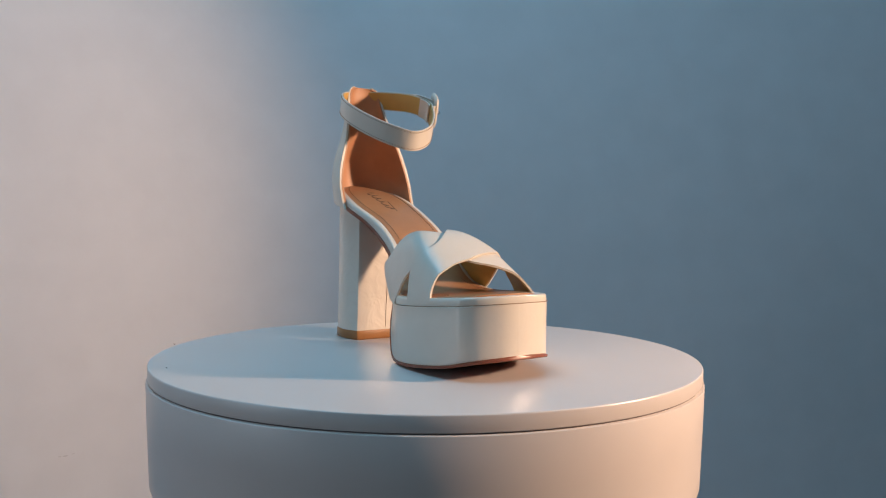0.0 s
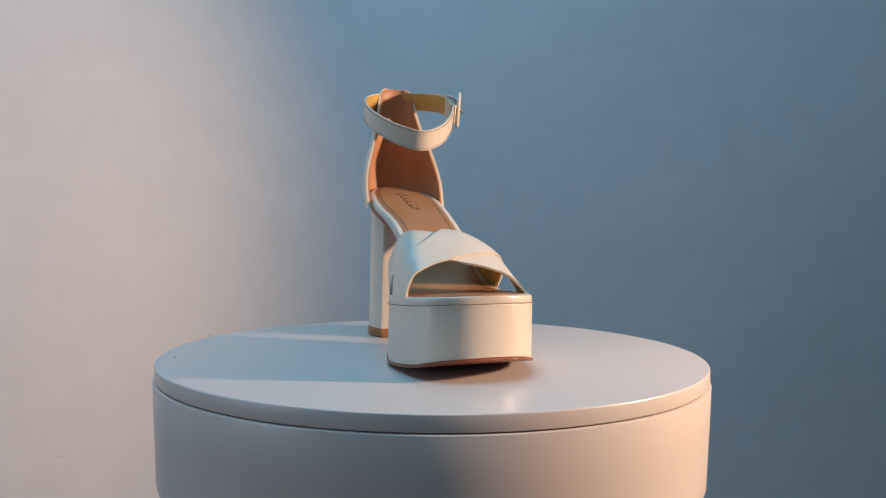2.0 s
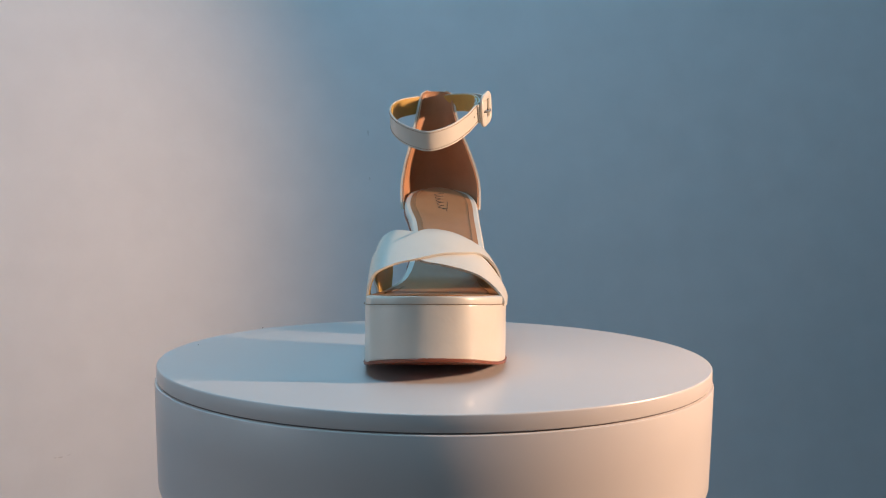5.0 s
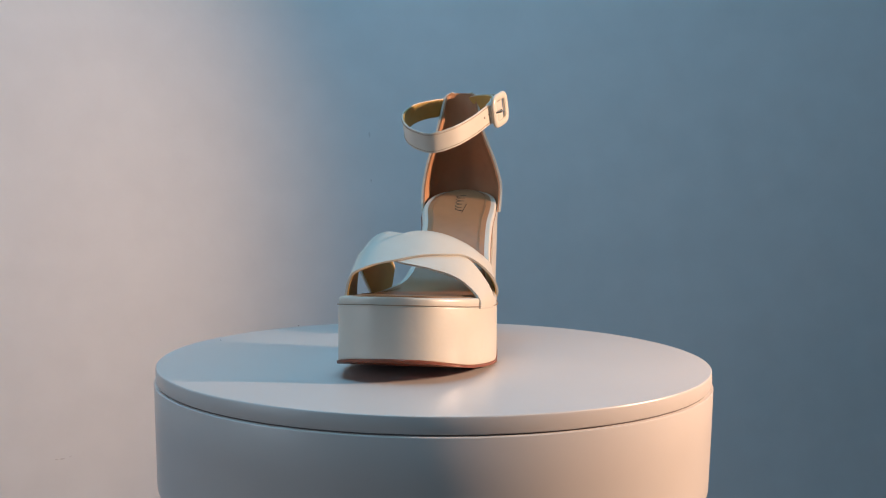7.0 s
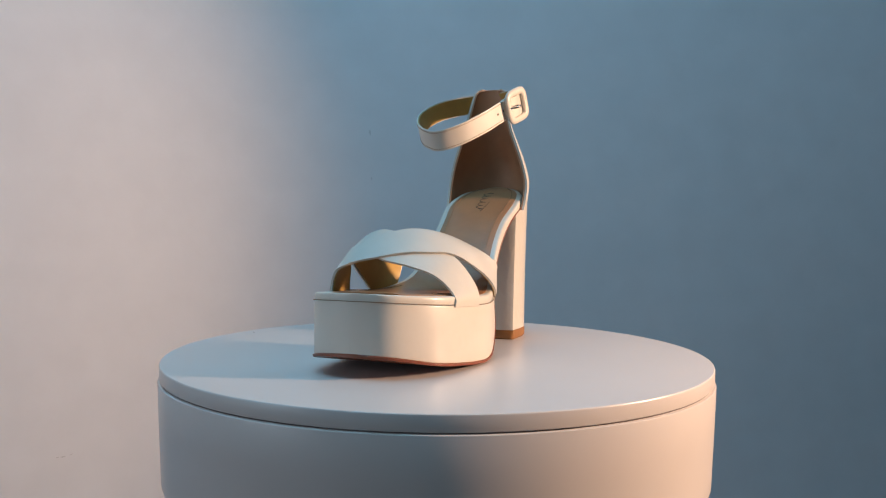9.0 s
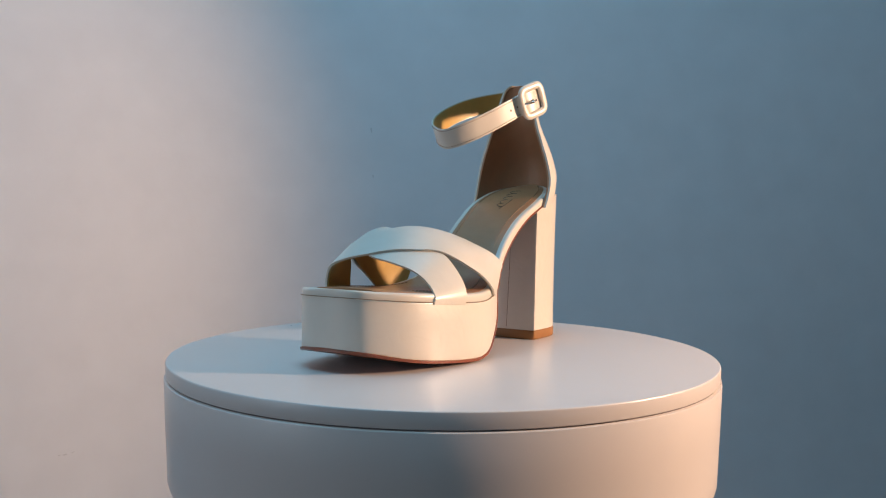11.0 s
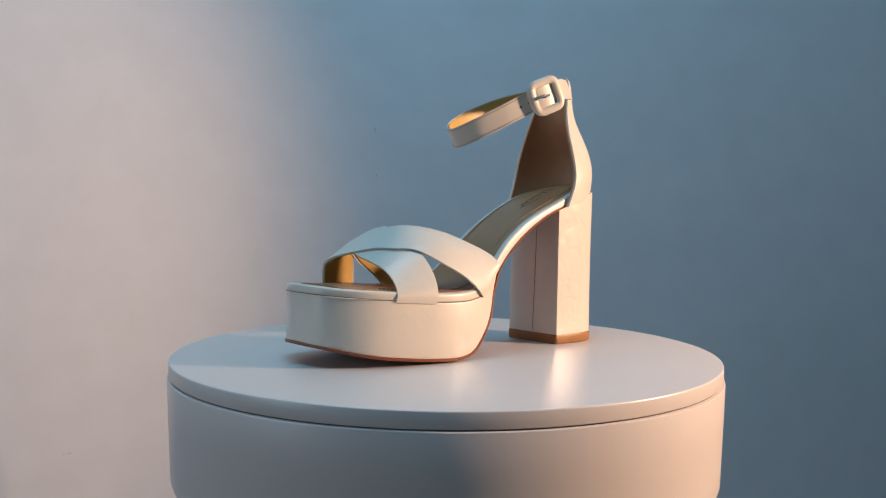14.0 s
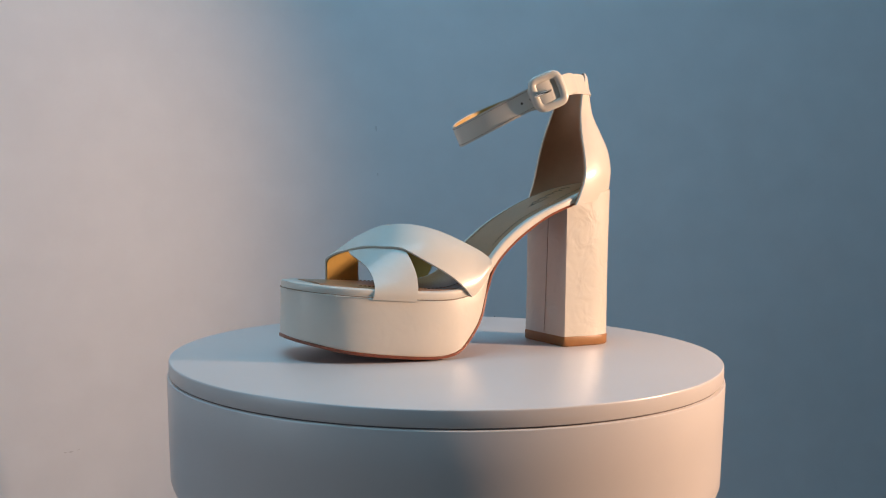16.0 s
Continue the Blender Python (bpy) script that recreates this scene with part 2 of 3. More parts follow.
mesh_object("body", body_v, body_f, M_PLINTH, plinth, "smooth drum with a rounded lower edge", sharp=40)
# recessed ring whose dark colour stands in for shade between lid and drum
mesh_object("gap_shade_ring", *lathe([(0.0, -0.0118), (R - 0.0016, -0.0118), (R - 0.0016, -0.0088), (0.0, -0.0088)]), M_GAP_SHADE, plinth, "dark gap under the lid")
mesh_object("column", *lathe([(0.0, FLOOR_Z + 0.03), (0.07, FLOOR_Z + 0.03), (0.07, -0.1035), (0.0, -0.1035)], 64), M_PLINTH, plinth)
mesh_object("foot", *lathe([(0.0, FLOOR_Z), (0.2, FLOOR_Z), (0.2, FLOOR_Z + 0.025), (0.195, FLOOR_Z + 0.031), (0.0, FLOOR_Z + 0.031)], 64), M_PLINTH, plinth)
lid_profile = [(0.0, -0.0094), (R - 0.0006, -0.0094), (R - 0.0001, -0.0090), (R, -0.0084), (R, -0.0010), (R - 0.0002, -0.0004), (R - 0.0005, -0.0001), (R - 0.0010, 0.0), (0.0, 0.0)]
lid = mesh_object("lid", *lathe(lid_profile, 200), M_PLINTH, plinth, "turning round lid with softened edge")
for x, y, s in [(-0.1786, -0.0024, 0.0005), (-0.1656, 0.099, 0.0005)]:
    mesh_object("dust_speck", *loft([[(x + s * math.cos(a), y + s * 0.6 * math.sin(a), z) for a in (0, 1, 2, 3, 4, 5)] for z in (-0.0002, s * 0.8)]), M_SPECK, lid)

# ---- the sandal, in its own space: x to the toe, y to the buckle side, z up ----
shoe = new("platform_sandal")
tagged(shoe, "white leather block-heel platform sandal standing on the round plinth", "shoe")

# plan outline of the platform and of the footbed
LAT = [(0.1165, -0.0197), (0.1148, 0.0047), (0.1068, 0.0181), (0.0865, 0.0334), (0.0530, 0.0430), (0.028, 0.0462), (0.008, 0.0440), (-0.012, 0.0385)]
MED = [(0.1165, -0.0197), (0.1112, -0.0345), (0.1030, -0.0448), (0.0965, -0.0474), (0.066, -0.0501), (0.035, -0.0465), (0.010, -0.0345), (-0.012, -0.0215)]
HEEL_LAT = [(-0.012, 0.0385), (-0.045, 0.0372), (-0.08, 0.0385), (-0.100, 0.0360), (-0.117, 0.0280), (-0.1275, 0.018), (-0.1305, 0.0090)]
HEEL_MED = [(-0.02, -0.0165), (-0.045, -0.0165), (-0.075, -0.0205), (-0.10, -0.0172), (-0.116, -0.0100), (-0.127, -0.0005), (-0.1305, 0.0090)]


def edges(med, lat):
    """The two sides of one smooth plan outline as functions of x, its tip, and the outline itself."""
    run = spline(list(med[::-1]) + list(lat[1:]), 900)
    k = int(np.argmax(run[:, 0]))
    a, b = run[:k + 1], run[k:][::-1]
    return (lambda x: float(np.interp(x, a[:, 0], a[:, 1]))), (lambda x: float(np.interp(x, b[:, 0], b[:, 1]))), float(run[k, 0]), run


plat_med, plat_lat, TIP, OUTLINE = edges(MED, LAT)
BED_IN = 0.0009
bed_med, bed_lat, BED_TIP, _ = edges(
    [(x - (BED_IN if k == 0 else 0), y + BED_IN * (k > 0)) for k, (x, y) in enumerate(MED[:-2])] + [(0.010, -0.034), (-0.005, -0.0225)] + HEEL_MED,
    [(x - (BED_IN if k == 0 else 0), y - BED_IN * (k > 0)) for k, (x, y) in enumerate(LAT[:-1])] + HEEL_LAT)
top_z = curve1([(0.116, 0.0508), (0.111, 0.0503), (0.09, 0.0487), (0.064, 0.0470), (0.04, 0.0456), (0.024, 0.0455), (0.012, 0.0470), (0.0, 0.0518), (-0.012, 0.0650), (-0.0245, 0.0780), (-0.0406, 0.0900), (-0.0571, 0.0988), (-0.0741, 0.1062), (-0.088, 0.1120), (-0.105, 0.1178), (-0.126, 0.1225), (-0.14, 0.1240)])
thick = curve1([(0.116, 0.0046), (0.09, 0.0052), (0.02, 0.0060), (0.0, 0.0075), (-0.012, 0.0090), (-0.0247, 0.0095), (-0.0406, 0.0080), (-0.06, 0.0061), (-0.083, 0.0060), (-0.14, 0.0070)])
seam_z = lambda x: top_z(x) - (thick(x) if x > 0.012 else min(thick(x), 0.0075))


def section(x, ym, yl, zb, zt, r, k=4, r_low=None):
    """A rounded rectangle across the shoe at x, slanted from the lower to the upper edge when x is a pair."""
    xb, xt = x if isinstance(x, tuple) else (x, x)
    r = min(r, (zt - zb) * 0.48, max((yl - ym) * 0.45, 1e-4))
    lo = r if r_low is None else min(r, r_low)
    ring = []
    for cy, cz, a0, q in ((yl - lo, zb + lo, -90, lo), (yl - r, zt - r, 0, r), (ym + r, zt - r, 90, r), (ym + lo, zb + lo, 180, lo)):
        for j in range(k):
            a = radians(a0 + 90 * j / (k - 1))
            y, z = cy + q * math.cos(a), cz + q * math.sin(a)
            f = (z - zb) / (zt - zb)
            ring.append((xb + (xt - xb) * f, y, z))
    return ring


def stations(x0, x1, n):
    """From x0 to x1 with close steps at both ends."""
    return [x0 + (x1 - x0) * (0.5 - 0.5 * math.cos(math.pi * i / (n - 1))) for i in range(n)]


# sole line: bottom of the wrapped platform and shank
SOLE = spline([(TIP, 0.0143), (0.1108, 0.0130), (0.09, 0.0080), (0.064, 0.0046), (0.04, 0.0026), (0.025, 0.0027), (0.0140, 0.0060), (0.0038, 0.0160), (-0.0040, 0.0272), (-0.0096, 0.0425), (-0.0143, 0.0565), (-0.0230, 0.0680), (-0.0368, 0.0800), (-0.0568, 0.0932), (-0.0698, 0.0996), (-0.084, 0.1048)], 80)
front_part = [(x, z) for x, z in SOLE if z < 0.047 or x > 0.0]
rings = []
for x in stations(TIP - 0.00002, 0.030, 34)[:-1]:
    zb = float(np.interp(x, SOLE[::-1, 0], SOLE[::-1, 1]))
    rings.append(section(x, plat_med(x) + 0.0006, plat_lat(x) - 0.0006, zb, seam_z(x), 0.0010))
rear = [p for p in front_part if p[0] <= 0.0305]
REAR_TOP = {}
for i, (xb, zb) in enumerate(rear):
    f = i / (len(rear) - 1)
    xt = 0.030 + (-0.0135 - 0.030) * f
    REAR_TOP[(xb, zb)] = xt
    zt = max(seam_z(xt), zb + 0.003)
    rings.append(section((xb, xt), plat_med(xt) + 0.0006, plat_lat(xt) - 0.0006, zb, zt, 0.0010))
platform = mesh_object("platform", *loft(rings), M_WHITE, shoe, "thick leather-wrapped platform", sharp=50)

# leather outsole: a thin strip under the platform, up its rear face and along the shank
rings = []
ST = np.gradient(SOLE, axis=0)
SX, SZ = SOLE[::-1, 0], SOLE[::-1, 1]
line_x = stations(TIP - 0.00002, 0.030, 34)[:-1]
line = [(x, float(np.interp(x, SX, SZ))) for x in line_x] + [(x, z) for x, z in SOLE if x <= 0.0295]
ST = np.gradient(np.array(line), axis=0)
for (x, z), (tx, tz) in zip(line, ST):
    n = Vector((-tz, 0, tx)).normalized()
    if x > 0.0297:
        med, lat = plat_med(x), plat_lat(x)
    elif (x, z) in REAR_TOP:
        q = REAR_TOP[(x, z)]
        med, lat = plat_med(q) + 0.0004, plat_lat(q) - 0.0004
    else:
        g = min(1.0, (-0.0125 - x) / 0.012)
        med, lat = plat_med(-0.0135) * (1 - g) + bed_med(x) * g, bed_lat(x)
    w = 0.0003
    ins = min(0.003, (lat - med) * 0.45)
    ahead = 0.0007 * min(1.0, max(0.0, (x - 0.06) / 0.04))
    t0, a, e = Vector((x, 0, z)) - n * 0.0012, Vector((x + ahead, 0, z)) - n * 0.0001, Vector((x + ahead * 0.5, 0, z)) + n * 0.0014
    g = min(1.0, max(0.0, (-0.012 - x) / 0.015))
    em = e + n * 0.0012 * g
    rings.append([(t0.x, lat - ins, t0.z), (a.x, lat + w, a.z), (e.x, lat, e.z), (em.x, med - 0.0006 * g, em.z), (a.x, med - w - 0.0006 * g, a.z), (t0.x, med + ins, t0.z)])
outsole = mesh_object("outsole", *loft(rings), M_SOLE, shoe, "reddish-brown leather outsole", sharp=50)

seam_run = [(x, y) for x, y in OUTLINE if x > (0.004 if y > 0 else 0.012)]
mesh_object("platform_seam", *tube([(x, y, seam_z(x) + 0.0001) for x, y in seam_run[::6]], 0.00026, 5), M_THREAD, platform, "fine dark seam under the footbed")

# white footbed edge, and the tan insole on it
rings = []
for x in stations(BED_TIP - 0.00002, -0.1303, 110):
    rings.append(section(x, bed_med(x), bed_lat(x), top_z(x) - thick(x), top_z(x), 0.0020, 5, 0.0006))
footbed = mesh_object("footbed", *loft(rings), M_WHITE, shoe, "padded white footbed edge", sharp=50)
rings = []
INS = 0.0044
for x in stations(BED_TIP - 0.016, -0.1303 + INS, 80):
    rim = INS + 0.007 * max(0.0, (x - 0.055) / 0.045) ** 2
    ym, yl = bed_med(x) + rim, bed_lat(x) - rim
    c = 0.5 * (ym + yl)
    h = max(0.0006, (yl - ym) / 2)
    ring = [(x, c + h * u, top_z(x) + 0.0011 - 0.0009 * u**6) for u in np.linspace(1, -1, 13)]
    ring += [(x, c - h, top_z(x) - 0.001), (x, c + h, top_z(x) - 0.001)]
    rings.append(ring)
insole = mesh_object("insole", *loft(rings), M_INSOLE, shoe, "tan leather insole with stitched edge", sharp=60)


def stitches(points, up, length, gap, w=0.00045, h=0.00035):
    """Short raised thread dashes along a line."""
    P = np.array(points, float)
    U = np.array(up, float)
    d = np.concatenate([[0], np.cumsum(np.linalg.norm(np.diff(P, axis=0), axis=1))])
    out = []
    s = 0.0
    while s + length < d[-1]:
        a, b = [np.array([np.interp(q, d, P[:, k]) for k in range(3)]) for q in (s, s + length)]
        n = np.array([np.interp(s, d, U[:, k]) for k in range(3)])
        t = (b - a) / np.linalg.norm(b - a)
        side = np.cross(t, n)
        V = [p + side * w * i + n * h * j for p in (a, b) for i, j in ((-1, -1), (1, -1), (0.6, 1), (-0.6, 1))]
        out.append((V, [(0, 1, 2, 3), (7, 6, 5, 4), (0, 4, 5, 1), (1, 5, 6, 2), (2, 6, 7, 3), (3, 7, 4, 0)]))
        s += length + gap
    return merge(out)


line = []
for x in list(np.linspace(-0.02, -0.118, 60)):
    line.append((x, bed_lat(x) - INS - 0.0040, top_z(x) + 0.0012))
line2 = [(x, bed_med(x) + INS + 0.0040, top_z(x) + 0.0012) for x in np.linspace(-0.118, -0.02, 60)]
line3 = [(x, bed_lat(x) - INS - 0.0075, top_z(x) + 0.0012) for x in np.linspace(0.078, 0.0, 40)]
line4 = [(x, bed_med(x) + INS + 0.0075, top_z(x) + 0.0012) for x in np.linspace(0.078, 0.012, 40)]
for row in (line, line2, line3, line4):
    mesh_object("stitch_row", *stitches(row, [(0, 0, 1)] * len(row), 0.0015, 0.0014, 0.00028, 0.00025), M_THREAD, insole, "dark stitching along the insole", smooth=False)

# stamped maker's mark: a plain handwritten-looking squiggle without letters
mark = []
for k in range(90):
    u = k / 89
    x = -0.101 + 0.036 * u
    a = 0.0041 * (1 - 0.55 * u) * math.sin(u * 34) + (0.003 if u > 0.88 else 0) * math.sin((u - 0.88) * 26)
    y = 0.0085 + a
    x += 0.0012 * math.cos(u * 34)
    mark.append((x, y, top_z(x) + 0.0011))
mesh_object("stamped_mark", *tube(mark, 0.00034, 5), M_INK, insole, "dark stamped squiggle")
bar = [(x, 0.0135 - (x + 0.072) * 0.12, top_z(x) + 0.0011) for x in np.linspace(-0.080, -0.062, 8)]
mesh_object("stamped_line", *tube(bar, 0.00026, 5), M_INK, insole)

# block heel
HEEL = [(-0.0790, -0.0140), (-0.092, -0.0172), (-0.106, -0.0160), (-0.120, -0.0095), (-0.1280, 0.0000), (-0.1311, 0.0100), (-0.1288, 0.0200), (-0.1242, 0.0287), (-0.1180, 0.0345), (-0.108, 0.0370), (-0.095, 0.0368), (-0.0797, 0.0352)]


def heel_ring(z, grow=0.0):
    """D-shaped outline at height z; the top is a little deeper than the foot."""
    f = z / 0.11
    pts = spline(HEEL, 44)
    c = np.array([-0.102, 0.0105])
    waist = 1.0 - 0.016 * math.sin(math.pi * min(1, max(0, f))) + 0.008 * f
    out = []
    for p in pts:
        q = c + (p - c) * waist + (p - c) / np.linalg.norm(p - c) * grow
        q[0] += 0.0004 * f + 0.0003
        q[1] += 0.0015 * f
        out.append(q)
    # small round at the two breast corners
    out = [out[0] * 0.75 + out[-1] * 0.25 + np.array([0.0008, 0])] + [out[0] * 0.96 + out[-1] * 0.04 + np.array([0.0007, 0])] + out + [out[-1] * 0.96 + out[0] * 0.04 + np.array([0.0007, 0])] + [out[-1] * 0.75 + out[0] * 0.25 + np.array([0.0008, 0])]
    return out


def heel_top(x):
    return top_z(x) - thick(x) + 0.001


rings = []
for f in (0.0, 0.004, 0.02, 0.1, 0.2, 0.3, 0.4, 0.5, 0.6, 0.7, 0.8, 0.9, 0.97, 1.0):
    ring = []
    for q in heel_ring(0.007 + f * 0.1, -0.0006 if f == 0 else 0.0):
        ring.append((q[0], q[1], 0.007 + f * (heel_top(q[0]) - 0.007)))
    rings.append(ring)
heel = mesh_object("heel", *loft(rings), M_HEEL, shoe, "leather-covered block heel with a seam", sharp=40)
rings = [[(q[0], q[1], z) for q in heel_ring(max(z, 0.001), g)] for z, g in ((0.0, -0.0004), (0.0008, 0.0003), (0.0062, 0.0004), (0.0072, 0.0))]
mesh_object("heel_tip", *loft(rings), M_TIP, shoe, "brown rubber heel tip", sharp=50)
seam = []
for z in np.linspace(0.009, 0.098, 20):
    q = heel_ring(z)
    seam.append((max(q[0][0], q[-1][0]) + 0.00005, 0.0112 + 0.045 * z, z))
mesh_object("heel_seam", *tube(seam, 0.00017, 5), M_THREAD, heel, "fine vertical seam on the heel breast")

# heel counter: white outside, tan lining inside
COUNTER = [(0.0, -0.083, -0.0222, -0.1302, 0.0405), (0.09, -0.0875, -0.0225, -0.1310, 0.0412), (0.21, -0.0912, -0.0222, -0.1314, 0.0410), (0.36, -0.0930, -0.0197, -0.1298, 0.0370), (0.51, -0.0945, -0.0157, -0.1240, 0.0315), (0.66, -0.0980, -0.0122, -0.1178, 0.0255), (0.81, -0.1020, -0.0092, -0.1152, 0.0218), (0.91, -0.1048, -0.0075, -0.1132, 0.0206), (0.955, -0.1060, -0.0064, -0.1127, 0.0196), (0.985, -0.1072, -0.0042, -0.1122, 0.0176), (1.0, -0.1082, -0.0012, -0.1119, 0.0148)]
CT = spline(COUNTER, 40)
grid = []
for v, xf, ym, xb, yl in CT:
    row = []
    yc, hw = (ym + yl) / 2, (yl - ym) / 2
    for k in range(41):
        a = -math.pi / 2 + math.pi * k / 40
        ca, sa = math.cos(a), math.sin(a)
        x = xf + (xb - xf) * abs(ca) ** 0.97
        y = yc + hw * math.copysign(abs(sa) ** 0.97, sa)
        zb = 0.1035 + 0.0105 * (x + 0.083) / (-0.049)
        row.append((x, y, zb + (0.2045 - zb) * v))
    grid.append(row)
OUT = np.array([0.0014 if v < 0.88 else 0.0014 - 0.0010 * (v - 0.88) / 0.12 for v in CT[:, 0]])[:, None, None]
counter = mesh_object("heel_counter", *sheet(grid, -0.0002, OUT), M_WHITE, shoe, "tall white leather heel counter", sharp=60)
mesh_object("counter_lining", *sheet(grid, -0.0016, -0.0003), M_TAN, shoe, "tan leather lining of the heel counter", sharp=60)

# crossed toe straps on a foot-shaped dome
SHAPE = np.array([(-1, 0), (-0.965, 0.33), (-0.915, 0.63), (-0.84, 0.86), (-0.70, 0.97), (-0.46, 1.0), (-0.02, 0.985), (0.31, 0.89), (0.64, 0.70), (0.89, 0.38), (1.0, 0.16), (1.0, 0)], float)
SD = spline(SHAPE * np.array([0.049, 0.043]), 120)
SL = np.concatenate([[0], np.cumsum(np.linalg.norm(np.diff(SD, axis=0), axis=1))])
SL /= SL[-1]
dome_top = curve1([(0.09, 0.0545), (0.08, 0.0615), (0.07, 0.0685), (0.06, 0.0750), (0.05, 0.0810), (0.04, 0.0850), (0.03, 0.0862), (0.02, 0.0848), (0.01, 0.0822), (0.0, 0.0792), (-0.01, 0.0765), (-0.02, 0.0745), (-0.03, 0.073)])
dome_med = lambda x: plat_med(x) + 0.0018
dome_lat = lambda x: plat_lat(x) - 0.0006


def dome(x, s):
    u, w = np.interp(s, SL, SD[:, 0]) / 0.049, np.interp(s, SL, SD[:, 1]) / 0.043
    ym, yl, zb = dome_med(x), dome_lat(x), seam_z(x) - 0.0012
    k = min(1.0, max(0.0, (0.040 - x) / 0.040))
    outer_side, inner_side = max(0.0, (s - 0.45) / 0.55), max(0.0, (0.5 - s) / 0.5)
    swell = k * math.sin(math.pi * outer_side) ** 0.8 * 0.0020 if outer_side > 0 else 0.0
    k2 = min(1.0, max(0.0, (0.030 - x) / 0.035))
    bow = k2 * 0.0095 * math.sin(math.pi * min(1.0, (s + 0.10) / 0.50)) if s < 0.4 else 0.0
    k3 = min(1.0, max(0.0, (0.068 - x) / 0.030))
    rise = k3 * 0.0014 * math.sin(math.pi * inner_side)
    return (x, ym + (yl - ym) * (u + 1) / 2 + 0.85 * swell - 0.6 * rise - bow, zb + (dome_top(x) - zb) * w + 0.75 * swell + rise)


def toe_strap(name, front, rear, lift, label):
    f, r = curve1(front), curve1(rear)
    grid, lifts = [], []
    for s in np.linspace(0, 1, 70):
        row = []
        for q in (0, 0.035, 0.1, 0.2, 0.3, 0.4, 0.5, 0.6, 0.7, 0.8, 0.9, 0.965, 1):
            p = np.array(dome(r(s) + (f(s) - r(s)) * q, s))
            c = np.array([p[0], -0.002, 0.045])
            n = p - c
            n /= np.linalg.norm(n)
            row.append(p + n * lift(s))
        grid.append(row)
    strap = mesh_object(name, *sheet(grid, -0.0008, 0.0006), M_WHITE, shoe, label, sharp=60)
    mesh_object("strap_lining", *sheet([row[1:-1] for row in grid[1:-1]], 0.0007, 0.0014), M_GOLD, strap, "golden tan leather lining", sharp=60)
    return strap


toe_strap("under_strap", [(0, 0.020), (0.04, 0.027), (0.09, 0.036), (0.15, 0.047), (0.25, 0.057), (0.38, 0.065), (0.49, 0.0705), (0.62, 0.0718), (0.75, 0.0715), (0.87, 0.0715), (1, 0.0745)],
          [(0, 0.005), (0.05, -0.003), (0.11, -0.007), (0.17, -0.003), (0.22, 0.008), (0.27, 0.021), (0.32, 0.032), (0.40, 0.038), (0.5, 0.041), (0.65, 0.047), (0.78, 0.0455), (0.88, 0.0445), (1, 0.0465)], lambda s: 0.0008 * math.exp(-((s - 0.30) / 0.09) ** 2), "white leather strap crossing beneath the other")
toe_strap("over_strap", [(0, 0.0755), (0.1, 0.0745), (0.24, 0.0760), (0.30, 0.0758), (0.38, 0.0725), (0.46, 0.070), (0.55, 0.065), (0.66, 0.057), (0.72, 0.0495), (0.78, 0.043), (0.83, 0.0355), (0.89, 0.0225), (0.94, 0.0135), (1, 0.005)],
          [(0, 0.048), (0.08, 0.049), (0.16, 0.050), (0.26, 0.0565), (0.34, 0.0555), (0.42, 0.046), (0.5, 0.030), (0.6, 0.011), (0.7, -0.001), (0.8, -0.009), (0.9, -0.013), (1, -0.014)], lambda s: 0.0020 * math.sin(math.pi * min(1, max(0, s))) ** 0.5, "white leather strap crossing on top")

# ankle strap: a closed loop round the top of the counter
LOOP = [(-0.012, -0.006, 0.1525), (-0.0165, 0.010, 0.1575), (-0.030, 0.0230, 0.1668), (-0.0434, 0.0310, 0.1752), (-0.057, 0.0368, 0.1825), (-0.078, 0.0340, 0.1900), (-0.100, 0.0245, 0.1938), (-0.1160, 0.0085, 0.1945), (-0.106, -0.0105, 0.1915), (-0.083, -0.0262, 0.1845), (-0.060, -0.0322, 0.1752), (-0.038, -0.0297, 0.1655), (-0.021, -0.0205, 0.1572)]
loop = closed_spline(LOOP, 120)
WIDE = np.array((0.38, -0.10, 0.92))
WIDE /= np.linalg.norm(WIDE)
STRAP_W = 0.0150


def strap_frame(i):
    t = loop[(i + 1) % len(loop)] - loop[i - 1]
    t /= np.linalg.norm(t)
    w = WIDE - t * (WIDE @ t)
    w /= np.linalg.norm(w)
    return t, w, np.cross(t, w)


grid, top_line, low_line, ups = [], [], [], []
for i, p in enumerate(loop):
    t, w, o = strap_frame(i)
    c = np.array([-0.062, 0.004, p[2]])
    sgn = 1.0 if o @ (p - c) > 0 else -1.0
    grid.append([p + w * STRAP_W * (q - 0.5) for q in (0, 0.05, 0.25, 0.5, 0.75, 0.95, 1)])
    ups.append(o * sgn)
    top_line.append(p + w * (STRAP_W / 2 - 0.0014) + o * sgn * 0.0009)
    low_line.append(p - w * (STRAP_W / 2 - 0.0014) + o * sgn * 0.0009)
# the stitching runs from behind the counter round the front to the buckle
rear = int(np.argmin(loop[:, 0]))
order = [(rear + k) % len(loop) for k in range(len(loop))]
sewn = [i for i in order if not (loop[i][0] < -0.058 and loop[i][1] > 0.004)]
gn = np.cross(np.array(grid[1][3]) - np.array(grid[-1][3]), np.array(grid[0][4]) - np.array(grid[0][2]))
side = 1.0 if gn @ ups[0] > 0 else -1.0
ankle = mesh_object("ankle_strap", *sheet(grid, 0.0, 0.0009 * side, True), M_WHITE, shoe, "narrow white leather ankle strap with punched holes", sharp=60)
mesh_object("ankle_strap_lining", *sheet([row[1:-1] for row in grid], -0.0008 * side, -0.0001 * side, True), M_GOLD, ankle, "golden tan leather lining", sharp=60)
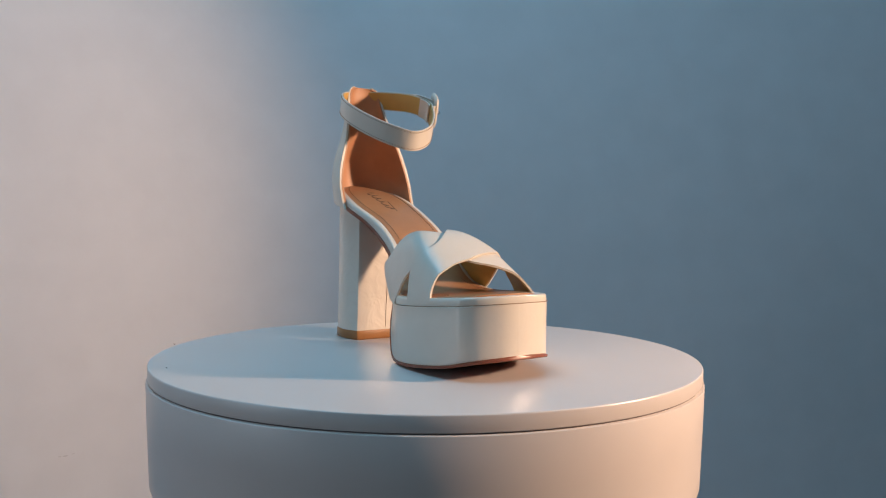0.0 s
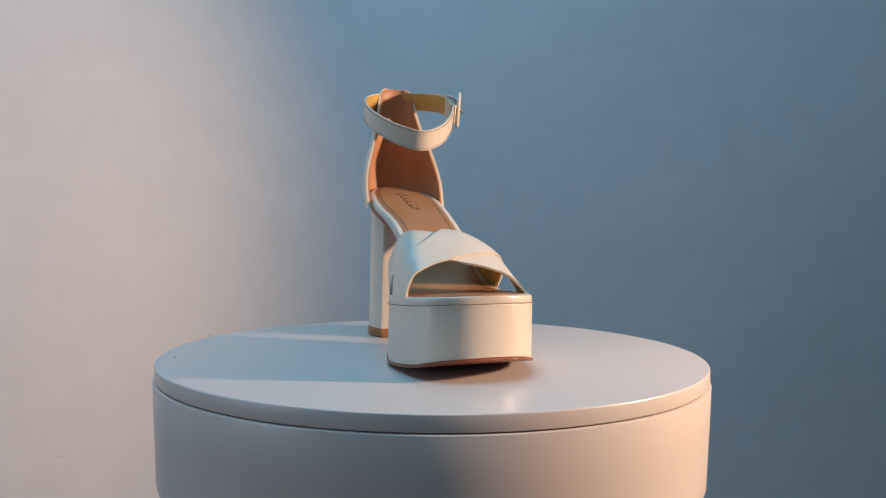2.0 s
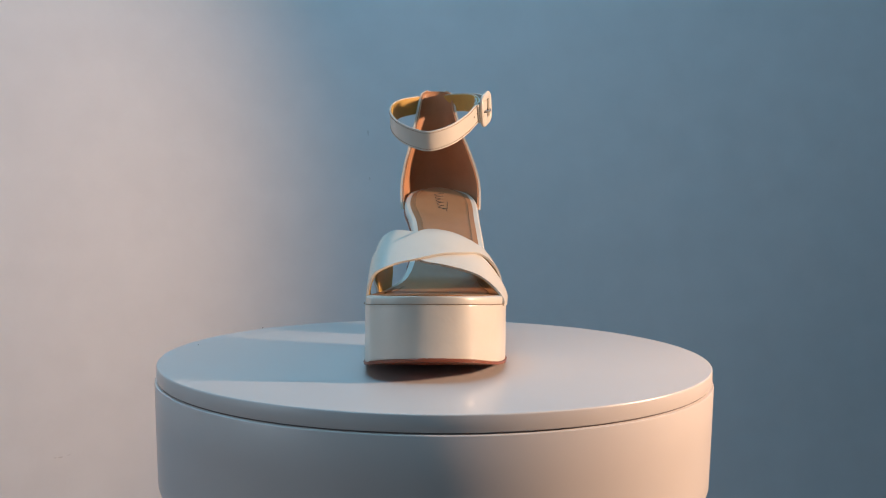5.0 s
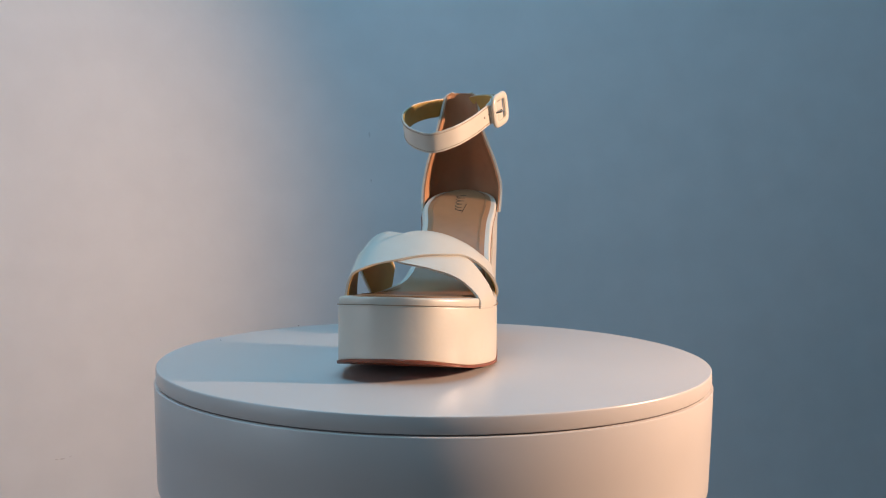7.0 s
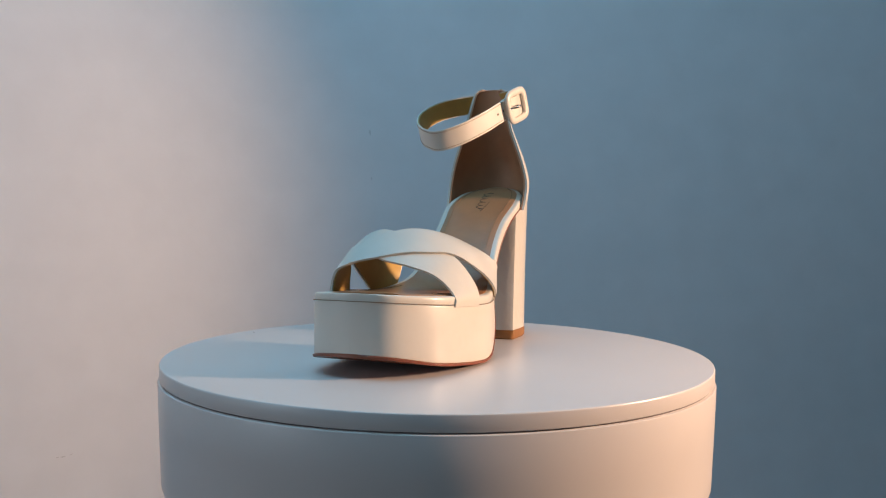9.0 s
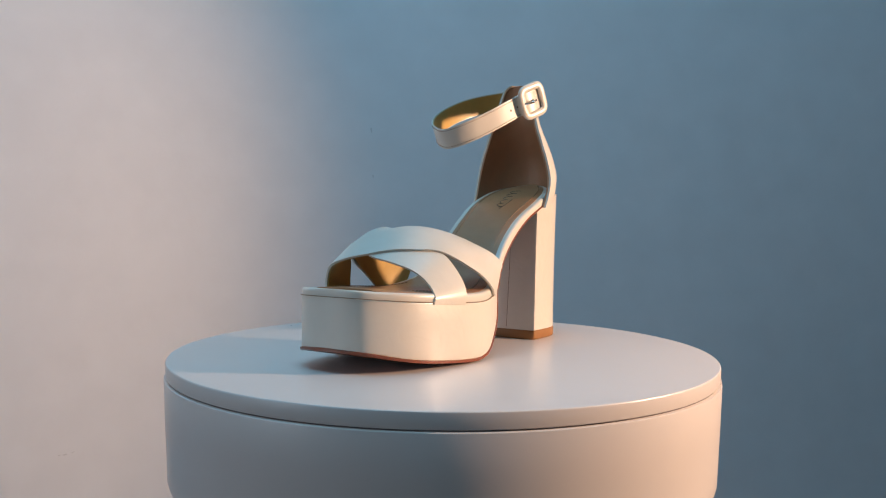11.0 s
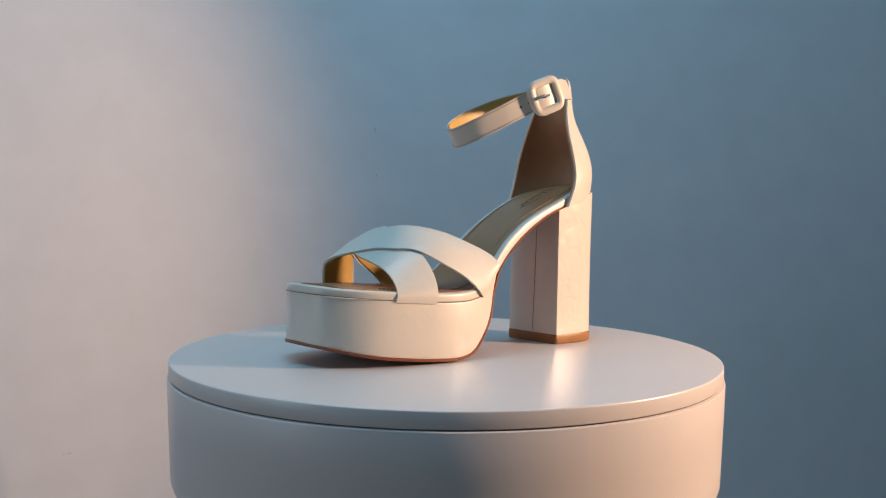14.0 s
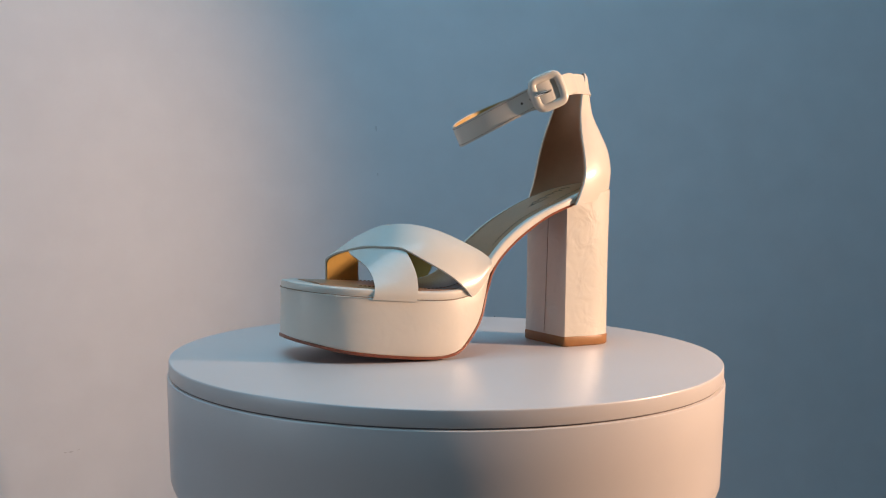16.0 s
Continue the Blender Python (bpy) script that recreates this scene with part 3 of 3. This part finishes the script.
mesh_object("strap_stitching", *merge([stitches([l[i] for i in sewn], [ups[i] for i in sewn], 0.0013, 0.0010, 0.0003, 0.0003) for l in (top_line, low_line)]), M_THREAD, ankle, "dark stitching along both edges", smooth=False)


def near_index(p):
    return int(np.argmin(np.linalg.norm(loop - np.array(p), axis=1)))


def strap_axes(p):
    i = near_index(p)
    t, w, o = strap_frame(i)
    if o @ ups[i] < 0:
        o = -o
    return loop[i], t, w, o


def disc(c, a, b, n, r, h, k=10):
    return loft([[c + r * (math.cos(2 * math.pi * j / k) * a + math.sin(2 * math.pi * j / k) * b) + n * z for j in range(k)] for z in (-0.0004, h)])


for p in ((-0.0420, 0.0295, 0.1742), (-0.0490, 0.0327, 0.1782)):
    c, t, w, o = strap_axes(p)
    mesh_object("punched_hole", *disc(c + o * 0.0009, t, w, o, 0.0009, 0.0001), M_INK, ankle)

# buckle: rounded square covered frame with a metal pin
bc, bt, bw, bo = strap_axes((-0.057, 0.035, 0.182))
bc = bc + bo * 0.0052
spin = Matrix.Rotation(radians(-18), 3, Vector(bw))
bt, bo = np.array(spin @ Vector(bt)), np.array(spin @ Vector(bo))
ring_path = []
for k in range(64):
    a = 2 * math.pi * k / 64
    ca, sa = math.cos(a), math.sin(a)
    e = 0.42
    u, v = 0.0100 * math.copysign(abs(ca) ** e, ca), 0.0102 * math.copysign(abs(sa) ** e, sa)
    ring_path.append((u, v))
rings = []
for k, (u, v) in enumerate(ring_path):
    du = np.array(ring_path[(k + 1) % 64]) - np.array(ring_path[k - 1])
    du /= np.linalg.norm(du)
    nx = np.array((du[1], -du[0]))
    ring = []
    for j in range(10):
        a = 2 * math.pi * j / 10
        r_in, r_out = 0.0030 * math.cos(a), 0.0017 * math.sin(a)
        ring.append(bc + bt * (u + nx[0] * r_in) + bw * (v + nx[1] * r_in) + bo * r_out)
    rings.append(ring)
V, F = loft(rings + [rings[0]], cap=False)
buckle = mesh_object("buckle", V, F, M_WHITE, shoe, "rounded square white leather-covered buckle", sharp=80)
pin = [bc + bt * u + bo * (0.0012 + 0.0032 * math.sin(math.pi * (u + 0.0095) / 0.012)) for u in np.linspace(-0.0108, 0.0015, 10)]
mesh_object("pin", *tube(pin, 0.0009, 8), M_METAL, buckle, "shiny metal buckle pin")
# loose strap end drawn through the buckle, and the keeper tab on the inside


def strip_along(first, count, lift, half, rows_n=5):
    rows = []
    for k in range(count):
        i = (first + k) % len(loop)
        t, w, o = strap_frame(i)
        o = o if o @ ups[i] > 0 else -o
        f = k / (count - 1)
        rows.append([loop[i] + o * lift(f) + w * half(f) * q for q in np.linspace(-1, 1, rows_n)])
    return rows


i0 = near_index((-0.047, 0.0325, 0.1772))
end_rows = strip_along(i0, 22, lambda f: 0.0012 + 0.0050 * math.sin(math.pi * min(1, f * 1.15)) ** 0.7, lambda f: STRAP_W / 2 * (0.98 if f < 0.82 else max(0.3, math.cos((f - 0.82) / 0.18 * 1.25))))
mesh_object("strap_end", *sheet(end_rows, -0.0007, 0.0007), M_WHITE, ankle, "loose rounded end of the strap", sharp=60)
c, t, w, o = strap_axes((-0.0555, 0.0362, 0.1818))
mesh_object("punched_hole", *disc(c + o * 0.0069, t, w, o, 0.0008, 0.0001), M_INK, ankle)
keep = strip_along(near_index((-0.050, 0.034, 0.179)), 9, lambda f: -0.0018, lambda f: STRAP_W / 2 * 0.96)
mesh_object("keeper_tab", *sheet(keep, -0.0006, 0.0006), M_WHITE, ankle, "white leather tab inside the strap", sharp=60)


def motions():
    """The lid turns slowly, and the sandal rides on it."""
    turn = [
        (0, 22.85),
        (0.5, 19.68),
        (1, 16.38),
        (1.5, 13.01),
        (2, 9.70),
        (2.5, 6.45),
        (3, 3.20),
        (3.5, -0.00),
        (4, -3.03),
        (6.5, -16.78),
        (7, -19.70),
        (7.5, -22.83),
        (8, -26.11),
        (8.5, -29.36),
        (9, -32.30),
        (11.5, -47.14),
        (12, -50.18),
        (12.5, -53.17),
        (13, -56.14),
        (13.5, -59.12),
        (14, -62.12),
        (14.5, -65.15),
        (15, -68.14),
        (15.5, -71.08),
        (16, -73.88),
    ]
    walk(lid, [(t, pose(0, 0, 0, 0, 0, a)) for t, a in turn])
    walk(shoe, [(t, pose(0, 0, 0.0001, 0, 0, a - 78.0)) for t, a in turn])


motions()
